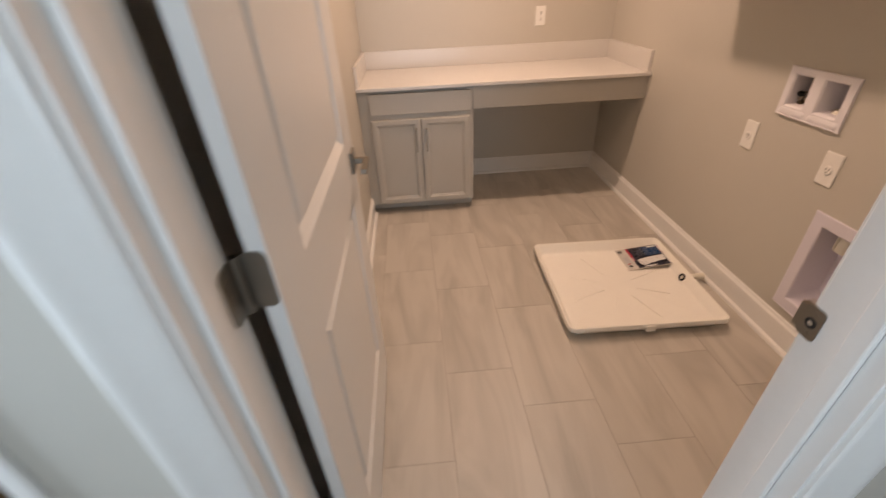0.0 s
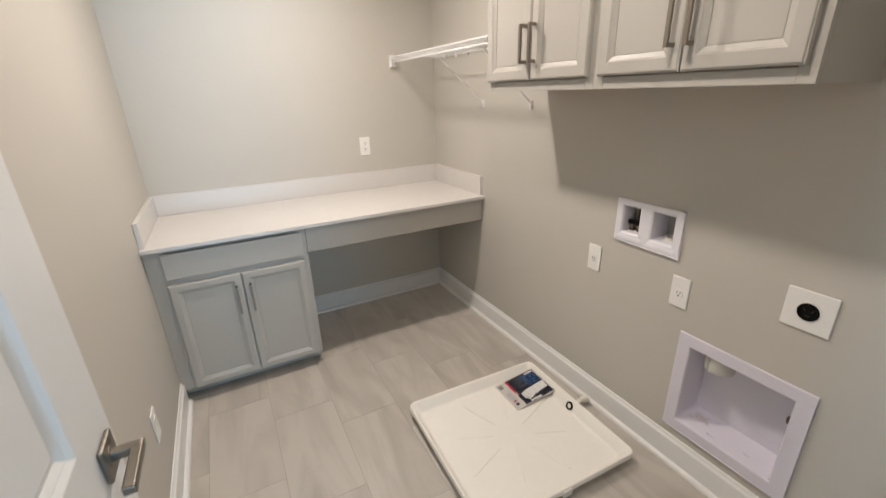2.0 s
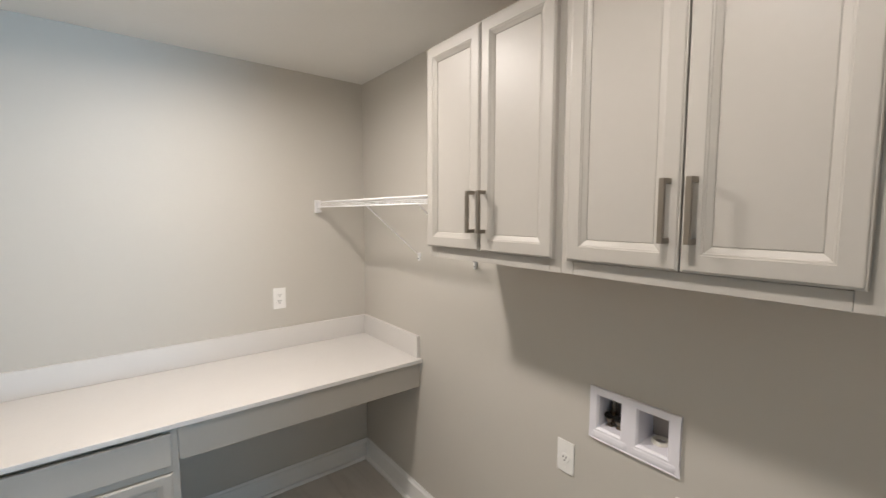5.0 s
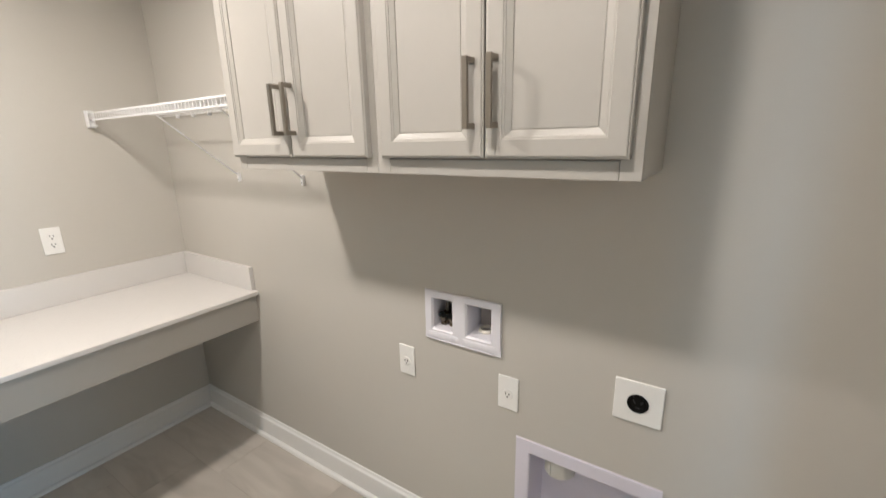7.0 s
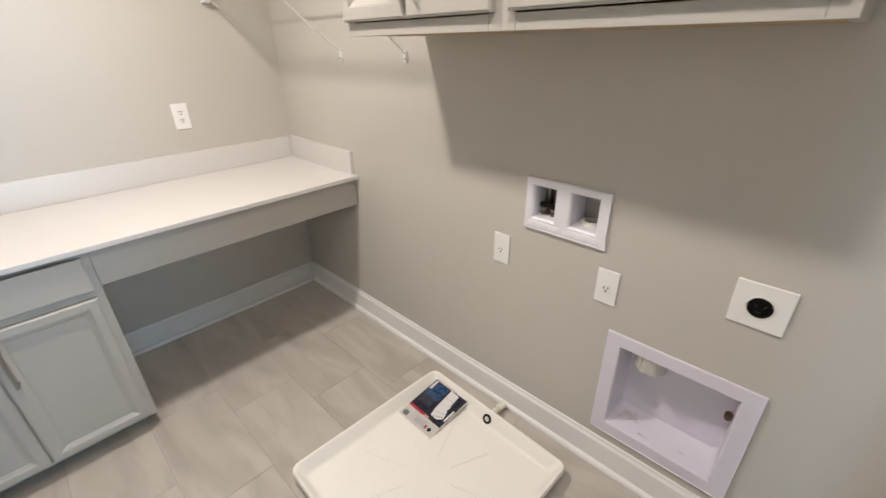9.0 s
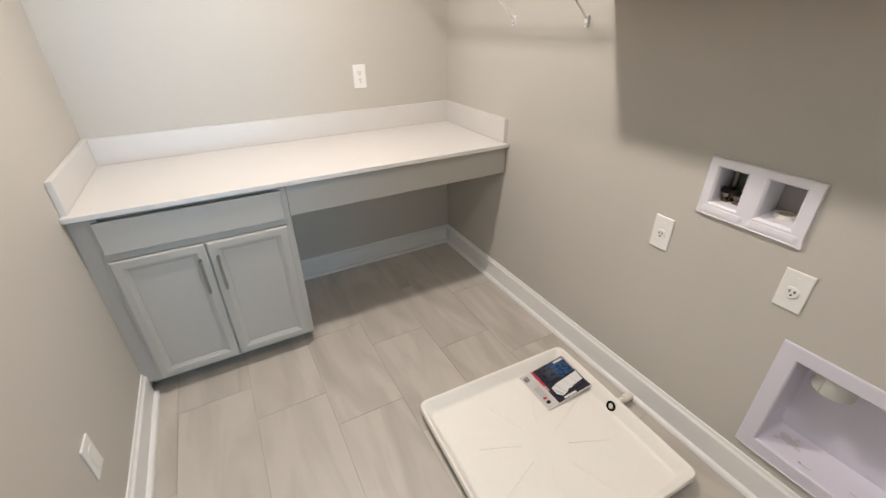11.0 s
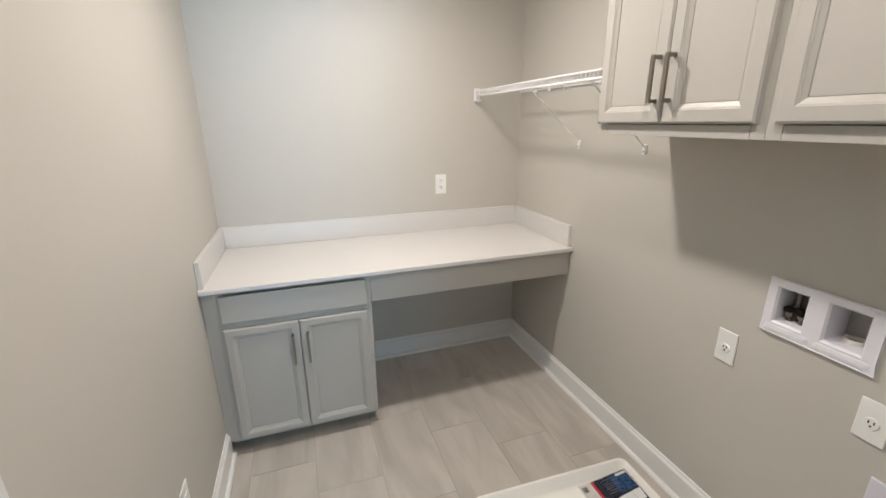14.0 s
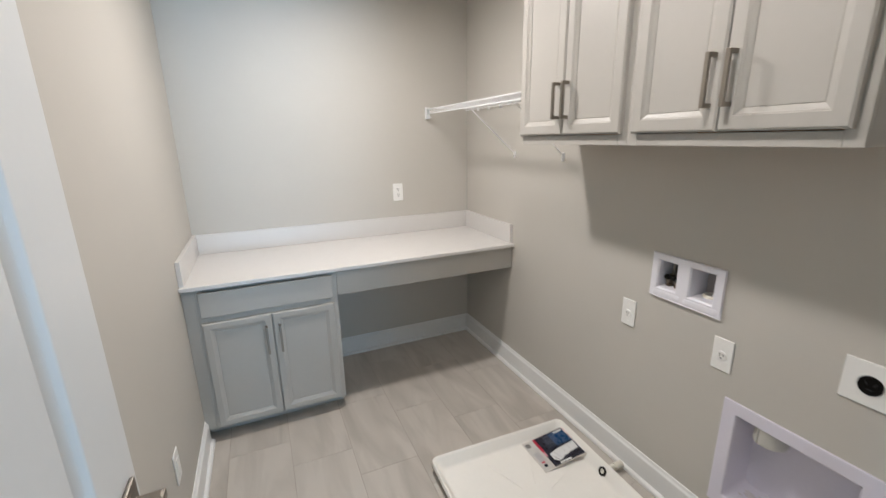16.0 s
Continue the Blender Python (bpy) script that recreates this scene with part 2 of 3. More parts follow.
def panelled(w, h, thick, panels, bm=None):
    """A slab x 0..w, z 0..h, front at y = 0 facing -y. panels: (x0, x1, z0, z1, [(inset, depth), ...])."""
    bm = bm or bmesh.new()
    xs = sorted({0.0, w, *(v for p in panels for v in p[:2])})
    zs = sorted({0.0, h, *(v for p in panels for v in p[2:4])})
    verts = {}

    def v(x, y, z):
        key = (round(x, 5), round(y, 5), round(z, 5))
        if key not in verts:
            verts[key] = bm.verts.new(key)
        return verts[key]

    for x0, x1 in zip(xs, xs[1:]):
        for z0, z1 in zip(zs, zs[1:]):
            if not any(p[0] <= x0 and x1 <= p[1] and p[2] <= z0 and z1 <= p[3] for p in panels):
                bm.faces.new([v(x0, 0, z0), v(x1, 0, z0), v(x1, 0, z1), v(x0, 0, z1)])
    for x0, x1, z0, z1, steps in panels:
        ring = [v(x0, 0, z0), v(x1, 0, z0), v(x1, 0, z1), v(x0, 0, z1)]
        for inset, depth in steps:
            inner = [v(x0 + inset, depth, z0 + inset), v(x1 - inset, depth, z0 + inset), v(x1 - inset, depth, z1 - inset), v(x0 + inset, depth, z1 - inset)]
            for i in range(4):
                j = (i + 1) % 4
                bm.faces.new((ring[i], ring[j], inner[j], inner[i]))
            ring = inner
        bm.faces.new(ring)
    back = [v(0, thick, 0), v(w, thick, 0), v(w, thick, h), v(0, thick, h)]
    bm.faces.new(back)
    for pts in ([v(x, 0, 0) for x in xs] + [back[1], back[0]], [v(x, 0, h) for x in xs] + [back[2], back[3]], [v(0, 0, z) for z in zs] + [back[3], back[0]], [v(w, 0, z) for z in zs] + [back[2], back[1]]):
        bm.faces.new(pts)
    return bm


def wall_mesh(us, vs, holes, place, thick):
    """A wall over u and v with rectangular holes through it; place(u, v, depth) gives the world point."""
    bm = bmesh.new()
    ug = sorted({*us, *(h[0] for h in holes), *(h[1] for h in holes)})
    vg = sorted({*vs, *(h[2] for h in holes), *(h[3] for h in holes)})
    verts = {}

    def pt(u, v, d):
        if (u, v, d) not in verts:
            verts[(u, v, d)] = bm.verts.new(place(u, v, d))
        return verts[(u, v, d)]

    def solid(i, j):
        if not (0 <= i < len(ug) - 1 and 0 <= j < len(vg) - 1):
            return False
        return not any(h[0] <= ug[i] and ug[i + 1] <= h[1] and h[2] <= vg[j] and vg[j + 1] <= h[3] for h in holes)

    for i in range(len(ug) - 1):
        for j in range(len(vg) - 1):
            if not solid(i, j):
                continue
            u0, u1, v0, v1 = ug[i], ug[i + 1], vg[j], vg[j + 1]
            bm.faces.new([pt(u0, v0, 0), pt(u1, v0, 0), pt(u1, v1, 0), pt(u0, v1, 0)])
            bm.faces.new([pt(u0, v0, thick), pt(u0, v1, thick), pt(u1, v1, thick), pt(u1, v0, thick)])
            for di, dj, a, b in ((-1, 0, (u0, v0), (u0, v1)), (1, 0, (u1, v0), (u1, v1)), (0, -1, (u0, v0), (u1, v0)), (0, 1, (u0, v1), (u1, v1))):
                if not solid(i + di, j + dj):
                    bm.faces.new([pt(*a, 0), pt(*b, 0), pt(*b, thick), pt(*a, thick)])
    return bm


def moulding(profile, a, b, out):
    """Sweeps (out, up) pairs from a to b; out is the direction away from the wall."""
    a, b, out = Vector(a), Vector(b), Vector(out)
    return loft([[p + out * d + Vector((0, 0, z)) for d, z in profile] for p in (a, b)])


# ---- structure ----
W_BOX = (1.466, 1.770, 0.909, 1.095)       # washer box y0, y1, z0, z1
D_BOX = (0.953, 1.403, 0.179, 0.626)       # dryer box
STRUCT = dict(kind="structure")

ob = mesh_object("wall_east", wall_mesh((YS1, YB), (0, ZC), [(W_BOX[0] + 0.014, W_BOX[1] - 0.014, W_BOX[2] + 0.014, W_BOX[3] - 0.014), (D_BOX[0] + 0.045, D_BOX[1] - 0.045, D_BOX[2] + 0.044, D_BOX[3] - 0.044)], lambda u, v, d: (XR + d, u, v), 0.125), WALL)
tagged(ob, "greige painted wall with recessed laundry boxes", "wall", **STRUCT)
ob = mesh_object("wall_north", wall_mesh((HALL_W - 0.12, XR + 0.125), (0, ZC), [], lambda u, v, d: (u, YB + d, v), 0.12), WALL)
tagged(ob, "greige painted back wall above the counter", "wall", **STRUCT)
ob = mesh_object("wall_west", wall_mesh((YS1, YB), (0, ZC), [], lambda u, v, d: (XL - d, u, v), 0.18), WALL)
tagged(ob, "greige painted wall beside the open door", "wall", **STRUCT)
ob = mesh_object("wall_south", wall_mesh((XL - 0.18, HALL_E + 0.12), (0, ZC), [(JL - 0.018, JR + 0.018, 0, HEAD + 0.018)], lambda u, v, d: (u, YS0 + d, v), YS1 - YS0), WALL)
tagged(ob, "painted wall with the doorway to the hall", "wall", **STRUCT)
ob = mesh_object("wall_hall_south", wall_mesh((HALL_W - 0.12, HALL_E + 0.12), (0, ZC), [WIN], lambda u, v, d: (u, HALL_S - d, v), 0.12), WALL)
tagged(ob, "painted hall wall with a window opening", "wall", **STRUCT)
ob = mesh_object("wall_hall_west", wall_mesh((HALL_S, YB), (0, ZC), [WIN_W], lambda u, v, d: (HALL_W - d, u, v), 0.12), WALL)
tagged(ob, "painted hall wall with a window opening", "wall", **STRUCT)
ob = mesh_object("wall_hall_east", box(HALL_E, HALL_E + 0.12, HALL_S, YS0, 0, ZC), WALL)
tagged(ob, "plain painted hall wall", "wall", **STRUCT)
ob = mesh_object("ceiling", box(HALL_W - 0.12, HALL_E + 0.12, HALL_S - 0.12, YB + 0.12, ZC, ZC + 0.12), CEILING)
tagged(ob, "flat white painted ceiling", "ceiling", **STRUCT)
hall_floor = thing("floor_hall", pose(0, 0, 0), "brown hardwood plank hall floor", "floor", **STRUCT)
x = HALL_W
while x < HALL_E:
    part("plank", box(x + 0.001, min(x + 0.127, HALL_E) - 0.001, HALL_S, YB if x < -0.56 else YS0 + 0.06, -0.02, 0.0), OAK, hall_floor)
    x += 0.127

corner = mesh_object("trim", box(XL - 0.182, XL - 0.150, YS0 - 0.012, YS0 - 0.0005, 0, ZC - 0.001, 0.003), TRIM)
tagged(corner, "white painted corner strip on the hall wall", "trim", **STRUCT)

BASE = [(0, 0), (0.0155, 0), (0.0155, 0.110), (0.0150, 0.1135), (0.0130, 0.1165), (0.0085, 0.1195), (0.0068, 0.123), (0.0062, 0.128), (0.0045, 0.1325), (0.002, 0.134), (0, 0.134)]
SHOE = [(0.015, 0), (0.033, 0), (0.0328, 0.006), (0.031, 0.012), (0.027, 0.0165), (0.021, 0.019), (0.015, 0.0195)]
RUNS = [((XR, YS1, 0), (XR, YB, 0), (-1, 0, 0)), ((0.392, YB, 0), (XR - 0.001, YB, 0), (0, -1, 0)), ((XL, YS1 + 0.02, 0), (XL, 2.848, 0), (1, 0, 0)), ((JR + 0.09, YS1, 0), (XR, YS1, 0), (0, 1, 0))]
for a, b, out in RUNS:
    ob = mesh_object("baseboard", moulding(BASE, a, b, out), TRIM, smooth=True)
    tagged(ob, "white painted baseboard with an eased top edge", "baseboard", kind="structure")
    ob = mesh_object("trim", moulding(SHOE, a, b, out), TRIM, smooth=True)
    tagged(ob, "white shoe moulding along the floor", "trim", kind="structure")

# ---- door frame and door ----
frame_1 = thing("door_frame", pose(0, 0, 0), "white painted door frame with profiled casing", "door frame", kind="structure")
part("jamb", box(JL - 0.018, JL, YS0, YS1, 0, HEAD, 0.0015), TRIM, frame_1)
part("jamb", box(JR, JR + 0.018, YS0, YS1, 0, HEAD, 0.0015), TRIM, frame_1)
part("head_jamb", box(JL - 0.018, JR + 0.018, YS0, YS1, HEAD, HEAD + 0.018, 0.0015), TRIM, frame_1)
part("door_stop", box(JL, JL + 0.011, YS0 + 0.031, YS0 + 0.062, 0, HEAD, 0.003), TRIM, frame_1)
part("door_stop", box(JR - 0.011, JR, YS0 + 0.031, YS0 + 0.062, 0, HEAD, 0.003), TRIM, frame_1)
part("door_stop", box(JL + 0.011, JR - 0.011, YS0 + 0.031, YS0 + 0.062, HEAD - 0.011, HEAD, 0.003), TRIM, frame_1)
CASE = [(0.006, 0.0), (0.006, 0.007), (0.009, 0.0095), (0.014, 0.0108), (0.036, 0.0125), (0.054, 0.0155), (0.066, 0.0185), (0.078, 0.0195), (0.085, 0.018), (0.088, 0.014), (0.088, 0.0)]


def casing(side, y, out):
    """An upright casing beside a jamb; side -1 or 1, out -1 towards the hall."""
    x = JL if side < 0 else JR
    return loft([[(x + side * d, y + out * t, z) for d, t in CASE] for z in (0, HEAD + 0.09)])


def head_casing(y, out):
    return loft([[(x, y + out * t, HEAD + d) for d, t in CASE] for x in (JL - 0.006, JR + 0.006)])


part("casing", casing(-1, YS0, -1), TRIM, frame_1, smooth=True)
part("casing", casing(1, YS0, -1), TRIM, frame_1, smooth=True)
part("casing", casing(1, YS1, 1), TRIM, frame_1)
part("head_casing", head_casing(YS0, -1), TRIM, frame_1)
part("head_casing", head_casing(YS1, 1), TRIM, frame_1)
strike = part("strike_plate", loft([[(JR - d, y, z) for y, z in rounded(YS1 - 0.023, YS1 + 0.011, 0.932, 0.990, 0.008)] for d in (-0.001, 0.002)]), NICKEL, frame_1, "brushed nickel strike plate")
part("lip", box(JR - 0.002, JR + 0.010, YS1 + 0.009, YS1 + 0.021, 0.938, 0.984, 0.001), NICKEL, strike)
part("latch_hole", tube((JR - 0.0028, YS1 - 0.007, 0.961), (JR - 0.0018, YS1 - 0.007, 0.961), 0.0095, 20), SLOT, strike)
# Bright steel disc in the middle of the dark latch hole.
part("latch_core", tube((JR - 0.0034, YS1 - 0.007, 0.961), (JR - 0.0022, YS1 - 0.007, 0.961), 0.0042, 16), CHROME, strike)
for z in (0.941, 0.981):
    part("screw", tube((JR - 0.0030, YS1 - 0.008, z), (JR - 0.001, YS1 - 0.008, z), 0.0035), NICKEL, strike)
threshold = mesh_object("threshold", box(JL - 0.018, JR + 0.018, YS0 + 0.06, YS0 + 0.085, -0.012, 0.004, 0.002), OAK)
tagged(threshold, "thin brown wooden threshold strip in the doorway", "threshold", kind="structure")

DOOR_W, DOOR_H, DOOR_T = 0.842, 2.030, 0.026
door_1 = thing("door_1", pose(-0.206, 0.548, 0.010, 0, 0, 90), "white moulded two-panel interior door standing open", "door", kind="structure")
STEPS = [(0.002, 0.0004), (0.004, 0.0014), (0.0120, 0.0076), (0.0135, 0.0080), (0.0240, 0.0148), (0.0300, 0.0150), (0.0460, 0.0055), (0.0480, 0.0050)]
part("door_leaf", panelled(DOOR_W, DOOR_H, DOOR_T, [(0.145, 0.697, 1.044, 1.905, STEPS), (0.145, 0.697, 0.225, 0.866, STEPS)]), DOORPAINT, door_1)
lever = part("door_handle", lathe([(0.0, 0.010), (0.020, 0.010), (0.020, 0.0), (0.0, 0.0)], 20, m=pose(0, 0, 0, 90)), NICKEL, door_1, "brushed nickel lever handle on a rectangular rose", at=pose(0.778, -0.001, 0.970))
part("rose", box(-0.032, 0.032, -0.009, 0.0, -0.033, 0.033, 0.003), NICKEL, lever)
part("neck", box(-0.009, 0.009, -0.052, -0.006, -0.009, 0.009, 0.003, 3), NICKEL, lever)
part("lever", box(-0.100, 0.010, -0.055, -0.036, -0.0085, 0.0085, 0.003, 3), NICKEL, lever)
part("latch_face", box(DOOR_W - 0.001, DOOR_W + 0.001, 0.004, 0.022, 0.949, 1.006), NICKEL, door_1, "nickel latch face plate")


def jamb_leaf(z):
    outline = rounded(YS1 - 0.034, YS1 + 0.007, -0.040, 0.045, 0.012)
    leaf = part("hinge_leaf", loft([[(JL + d, y, z + zz) for y, zz in outline] for d in (0.0, 0.0025)]), NICKEL, frame_1, "brushed nickel hinge leaf")
    for y, zz in ((YS1 - 0.024, -0.026), (YS1 - 0.012, 0.002), (YS1 - 0.024, 0.030)):
        part("screw", tube((JL + 0.002, y, z + zz), (JL + 0.0034, y, z + zz), 0.0042), NICKEL, leaf)


for z in (0.30, 1.108, 1.82):
    jamb_leaf(z)
    k = part("hinge", tube((JL + 0.0035, YS1 + 0.0115, z - 0.045), (JL + 0.0035, YS1 + 0.0115, z + 0.045), 0.0065, 12), NICKEL, frame_1, "brushed nickel hinge knuckle", smooth=True)
    outline = rounded(-0.245, -0.2085, -0.045, 0.045, 0.012)
    leaf = part("leaf", loft([[(x, YS1 + 0.0185 + d, z + zz) for x, zz in outline] for d in (0.0, 0.002)]), NICKEL, k)

# ---- base cabinet, counter, desk apron ----
YF = 2.842                                  # face of the base cabinet's frame
TOP, SLAB = 0.892, 0.871


def cabinet_door(w, h, name, parent, at, stile=0.055):
    k = stile - 0.022
    rings = [(0.0, 0.0195), (0.0, 0.0055), (0.0010, 0.0038), (0.0036, 0.0032), (0.0044, 0.0014), (0.0060, 0.0003), (0.0080, 0.0), (k, 0.0), (k + 0.0015, 0.0020), (k + 0.0050, 0.0028), (k + 0.0060, 0.0045), (k + 0.0176, 0.0098), (k + 0.0182, 0.0124), (k + 0.0200, 0.0124), (k + 0.0208, 0.0112)]
    bm = loft([[(e, y, e), (w - e, y, e), (w - e, y, h - e), (e, y, h - e)] for e, y in rings])
    return part(name, bm, CABINET, parent, at=at)


def pull(length, parent, at):
    """A square bar pull, standing out towards -y."""
    h = part("handle", box(-0.006, 0.006, -0.034, -0.025, -length / 2, length / 2, 0.0012), PULLMETAL, parent, "dark pewter bar pull", at=at)
    for z in (-length / 2 + 0.006, length / 2 - 0.006):
        part("post", box(-0.006, 0.006, -0.0255, 0.0, z - 0.006, z + 0.006, 0.001), PULLMETAL, h)
    return h


base = thing("base_cabinet", pose(0, YF, 0), "light grey base cabinet with one drawer and two doors", "cabinet")
part("carcass", box(-0.345, 0.392, 0.019, 3.488 - YF, 0.085, SLAB - 0.001), CABINET, base)
part("toe_kick", box(-0.345, 0.392, 0.088, 0.104, 0.001, 0.0845), CABINET, base)
part("side_foot", box(0.374, 0.392, 0.1045, 0.60, 0.001, 0.0845), CABINET, base)
part("filler_strip", box(-0.351, -0.298, 0.001, 0.0185, 0.078, SLAB - 0.002, 0.001), CABINET, base)
part("stile", box(-0.2975, -0.262, 0.0, 0.0185, 0.078, SLAB - 0.002, 0.001), CABINET, base)
part("stile", box(0.345, 0.392, 0.0, 0.0185, 0.078, SLAB - 0.002, 0.001), CABINET, base)
for z0, z1, y0 in ((0.078, 0.115, 0.0), (0.675, 0.735, 0.0), (0.845, SLAB - 0.002, 0.012)):
    part("rail", box(-0.2615, 0.3445, y0, 0.0185, z0, z1, 0.001), CABINET, base)
part("drawer_front", box(-0.282, 0.368, -0.0195, -0.001, 0.719, 0.850, 0.004, 3), CABINET, base)
for x0, hx in ((-0.284, 0.292), (0.0430, 0.0315)):
    d = cabinet_door(0.3235, 0.600, "door", base, pose(x0, -0.0205, 0.088))
    pull(0.152, d, pose(hx, 0, 0.460))

counter = thing("countertop", pose(0, 0, 0), "white speckled quartz countertop with low splash and grey apron", "countertop")
part("slab", box(XL + 0.001, XR - 0.001, 2.808, YB - 0.001, SLAB, TOP, 0.003), QUARTZ, counter)
part("backsplash", box(XL + 0.0225, XR - 0.0225, YB - 0.021, YB - 0.001, TOP + 0.0002, 1.016, 0.002), QUARTZ, counter)
part("side_splash", box(XL + 0.001, XL + 0.022, 2.836, YB - 0.001, TOP + 0.0002, 1.016, 0.002), QUARTZ, counter)
part("side_splash", box(XR - 0.022, XR - 0.001, 2.836, YB - 0.001, TOP + 0.0002, 1.016, 0.002), QUARTZ, counter)

part("apron", box(0.393, XR - 0.001, 2.840, 2.859, 0.724, SLAB - 0.001, 0.0015), CABINET, counter, "light grey desk apron panel")

# ---- wall cabinets ----
UX, UZ0, UZ1 = 1.210, 1.532, 2.315          # frame face and heights


def upper_cabinet(y1, width, d_left, d_right):
    """A two-door wall cabinet; local x runs towards -y of the room."""
    c = thing("wall_cabinet", pose(UX, y1, UZ0, 0, 0, -90), "light grey wall cabinet with two closed doors", "cabinet", "wall cabinets")
    depth, h = XR - UX - 0.001, UZ1 - UZ0
    part("side_panel", box(0.0, 0.016, 0.019, depth, 0.0, h - 0.001), CABINET, c)
    part("side_panel", box(width - 0.0165, width - 0.0005, 0.019, depth, 0.0, h - 0.001), CABINET, c)
    part("underside", box(0.0165, width - 0.017, 0.0195, depth, 0.0008, 0.028), MAPLE, c, "raw maple plywood underside")
    part("top_panel", box(0.0165, width - 0.017, 0.020, depth, h - 0.014, h), MAPLE, c, "raw maple plywood top")
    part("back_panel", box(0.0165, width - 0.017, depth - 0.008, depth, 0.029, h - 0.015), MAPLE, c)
    part("stile", box(0.0, 0.038, 0.0, 0.0188, 0.0, h, 0.001), CABINET, c)
    part("stile", box(width - 0.0385, width - 0.0005, 0.0, 0.0188, 0.0, h, 0.001), CABINET, c)
    part("rail", box(0.0385, width - 0.039, 0.0, 0.0188, 0.0, 0.036, 0.001), CABINET, c)
    part("rail", box(0.0385, width - 0.039, 0.0, 0.0188, h - 0.036, h, 0.001), CABINET, c)
    for x0, w, hx in ((*d_left, d_left[1] - 0.0245), (*d_right, 0.0245)):
        d = cabinet_door(w, 0.730, "door", c, pose(x0, -0.0205, 0.039), 0.060)
        pull(0.138, d, pose(hx, 0, 0.130))
    return c


upper_cabinet(2.268, 0.605, (-0.002, 0.292), (0.294, 0.291))
upper_cabinet(1.663, 0.615, (0.025, 0.2825), (0.3115, 0.2825))

# ---- wire shelf ----
SZ, SX, SY0, SY1, LIP = 1.766, 1.222, 2.290, YB - 0.004, 0.030
shelf = thing("wire_shelf", pose(0, 0, 0), "white vinyl-coated wire shelf on diagonal braces", "shelf")
for name, x, z, radius in (("front_rod", SX, SZ, 0.0034), ("lip_rod", SX, SZ - LIP, 0.0036), ("middle_rod", 1.385, SZ - 0.004, 0.003), ("back_rod", XR - 0.010, SZ - 0.004, 0.003)):
    part(name, tube((x, SY0, z), (x, SY1, z), radius, 8), WIRE, shelf, smooth=True)
wire = tube((0, 0, 0), (XR - 0.006 - SX, 0, 0), 0.0018, 6)
tube((0, 0, 0.0), (0, 0, -LIP - 0.002), 0.0018, 6, wire)
first = part("wire", wire, WIRE, shelf, at=pose(SX, SY0 + 0.012, SZ + 0.0035))
for i in range(1, int((SY1 - SY0 - 0.02) / 0.0254)):
    w = new("wire", first.data)
    w.parent = shelf
    w.matrix_local = pose(SX, SY0 + 0.012 + 0.0254 * i, SZ + 0.0035)
bracket = part("end_bracket", box(SX - 0.016, SX + 0.020, YB - 0.014, YB - 0.0005, SZ - 0.066, SZ + 0.014, 0.003), WIRE, shelf, "white plastic end bracket")
part("cheek", box(SX - 0.016, SX - 0.011, YB - 0.040, YB - 0.0142, SZ - 0.062, SZ + 0.010, 0.0015), WIRE, bracket)
part("ledge", box(SX - 0.0105, SX + 0.020, YB - 0.040, YB - 0.0142, SZ - 0.060, SZ - 0.052, 0.002), WIRE, bracket)
for y in (2.830, 2.375):
    b = part("brace", tube((SX + 0.004, y, SZ - LIP - 0.004), (XR - 0.012, y, 1.472), 0.0034, 10), WIRE, shelf, "white diagonal support brace", smooth=True)
    part("hook", tube((SX + 0.004, y, SZ - LIP - 0.004), (SX - 0.003, y, SZ - LIP + 0.006), 0.0045, 8), WIRE, b)
    part("foot", loft([[(x, y + u, 1.462 + v) for u, v in rounded(-0.0065, 0.0065, -0.022, 0.022, 0.006, 4)] for x in (XR - 0.0125, XR - 0.0005)]), WIRE, b)
    part("screw", tube((XR - 0.0145, y, 1.452), (XR - 0.0120, y, 1.452), 0.0030, 8), SLOT, b)
for y in (2.42, 2.55, 2.70, 3.00, 3.15, 3.30):
    clip = part("wall_clip", box(XR - 0.018, XR - 0.0005, y - 0.005, y + 0.005, SZ - 0.018, SZ + 0.004, 0.002), WIRE, shelf)
    part("screw", tube((XR - 0.0195, y, SZ - 0.013), (XR - 0.0175, y, SZ - 0.013), 0.0025, 8), CHROME, clip)

# ---- wall outlets ----
def receptacle(parent, z, r=0.0172):
    face = part("receptacle", lathe([(0.0, -0.0098), (r - 0.001, -0.0098), (r, -0.0088), (r, -0.004)], 28, m=pose(0, 0, z, -90)), PLATE, parent)
    for x, w, h in ((-0.0062, 0.0032, 0.0092), (0.0062, 0.0032, 0.0078)):
        part("slot", box(x - w / 2, x + w / 2, -0.0104, -0.0096, z + 0.004 - h / 2, z + 0.004 + h / 2), SLOT, face)
    part("ground_hole", tube((0, -0.0104, z - 0.0080), (0, -0.0096, z - 0.0080), 0.0032, 10), SLOT, face)


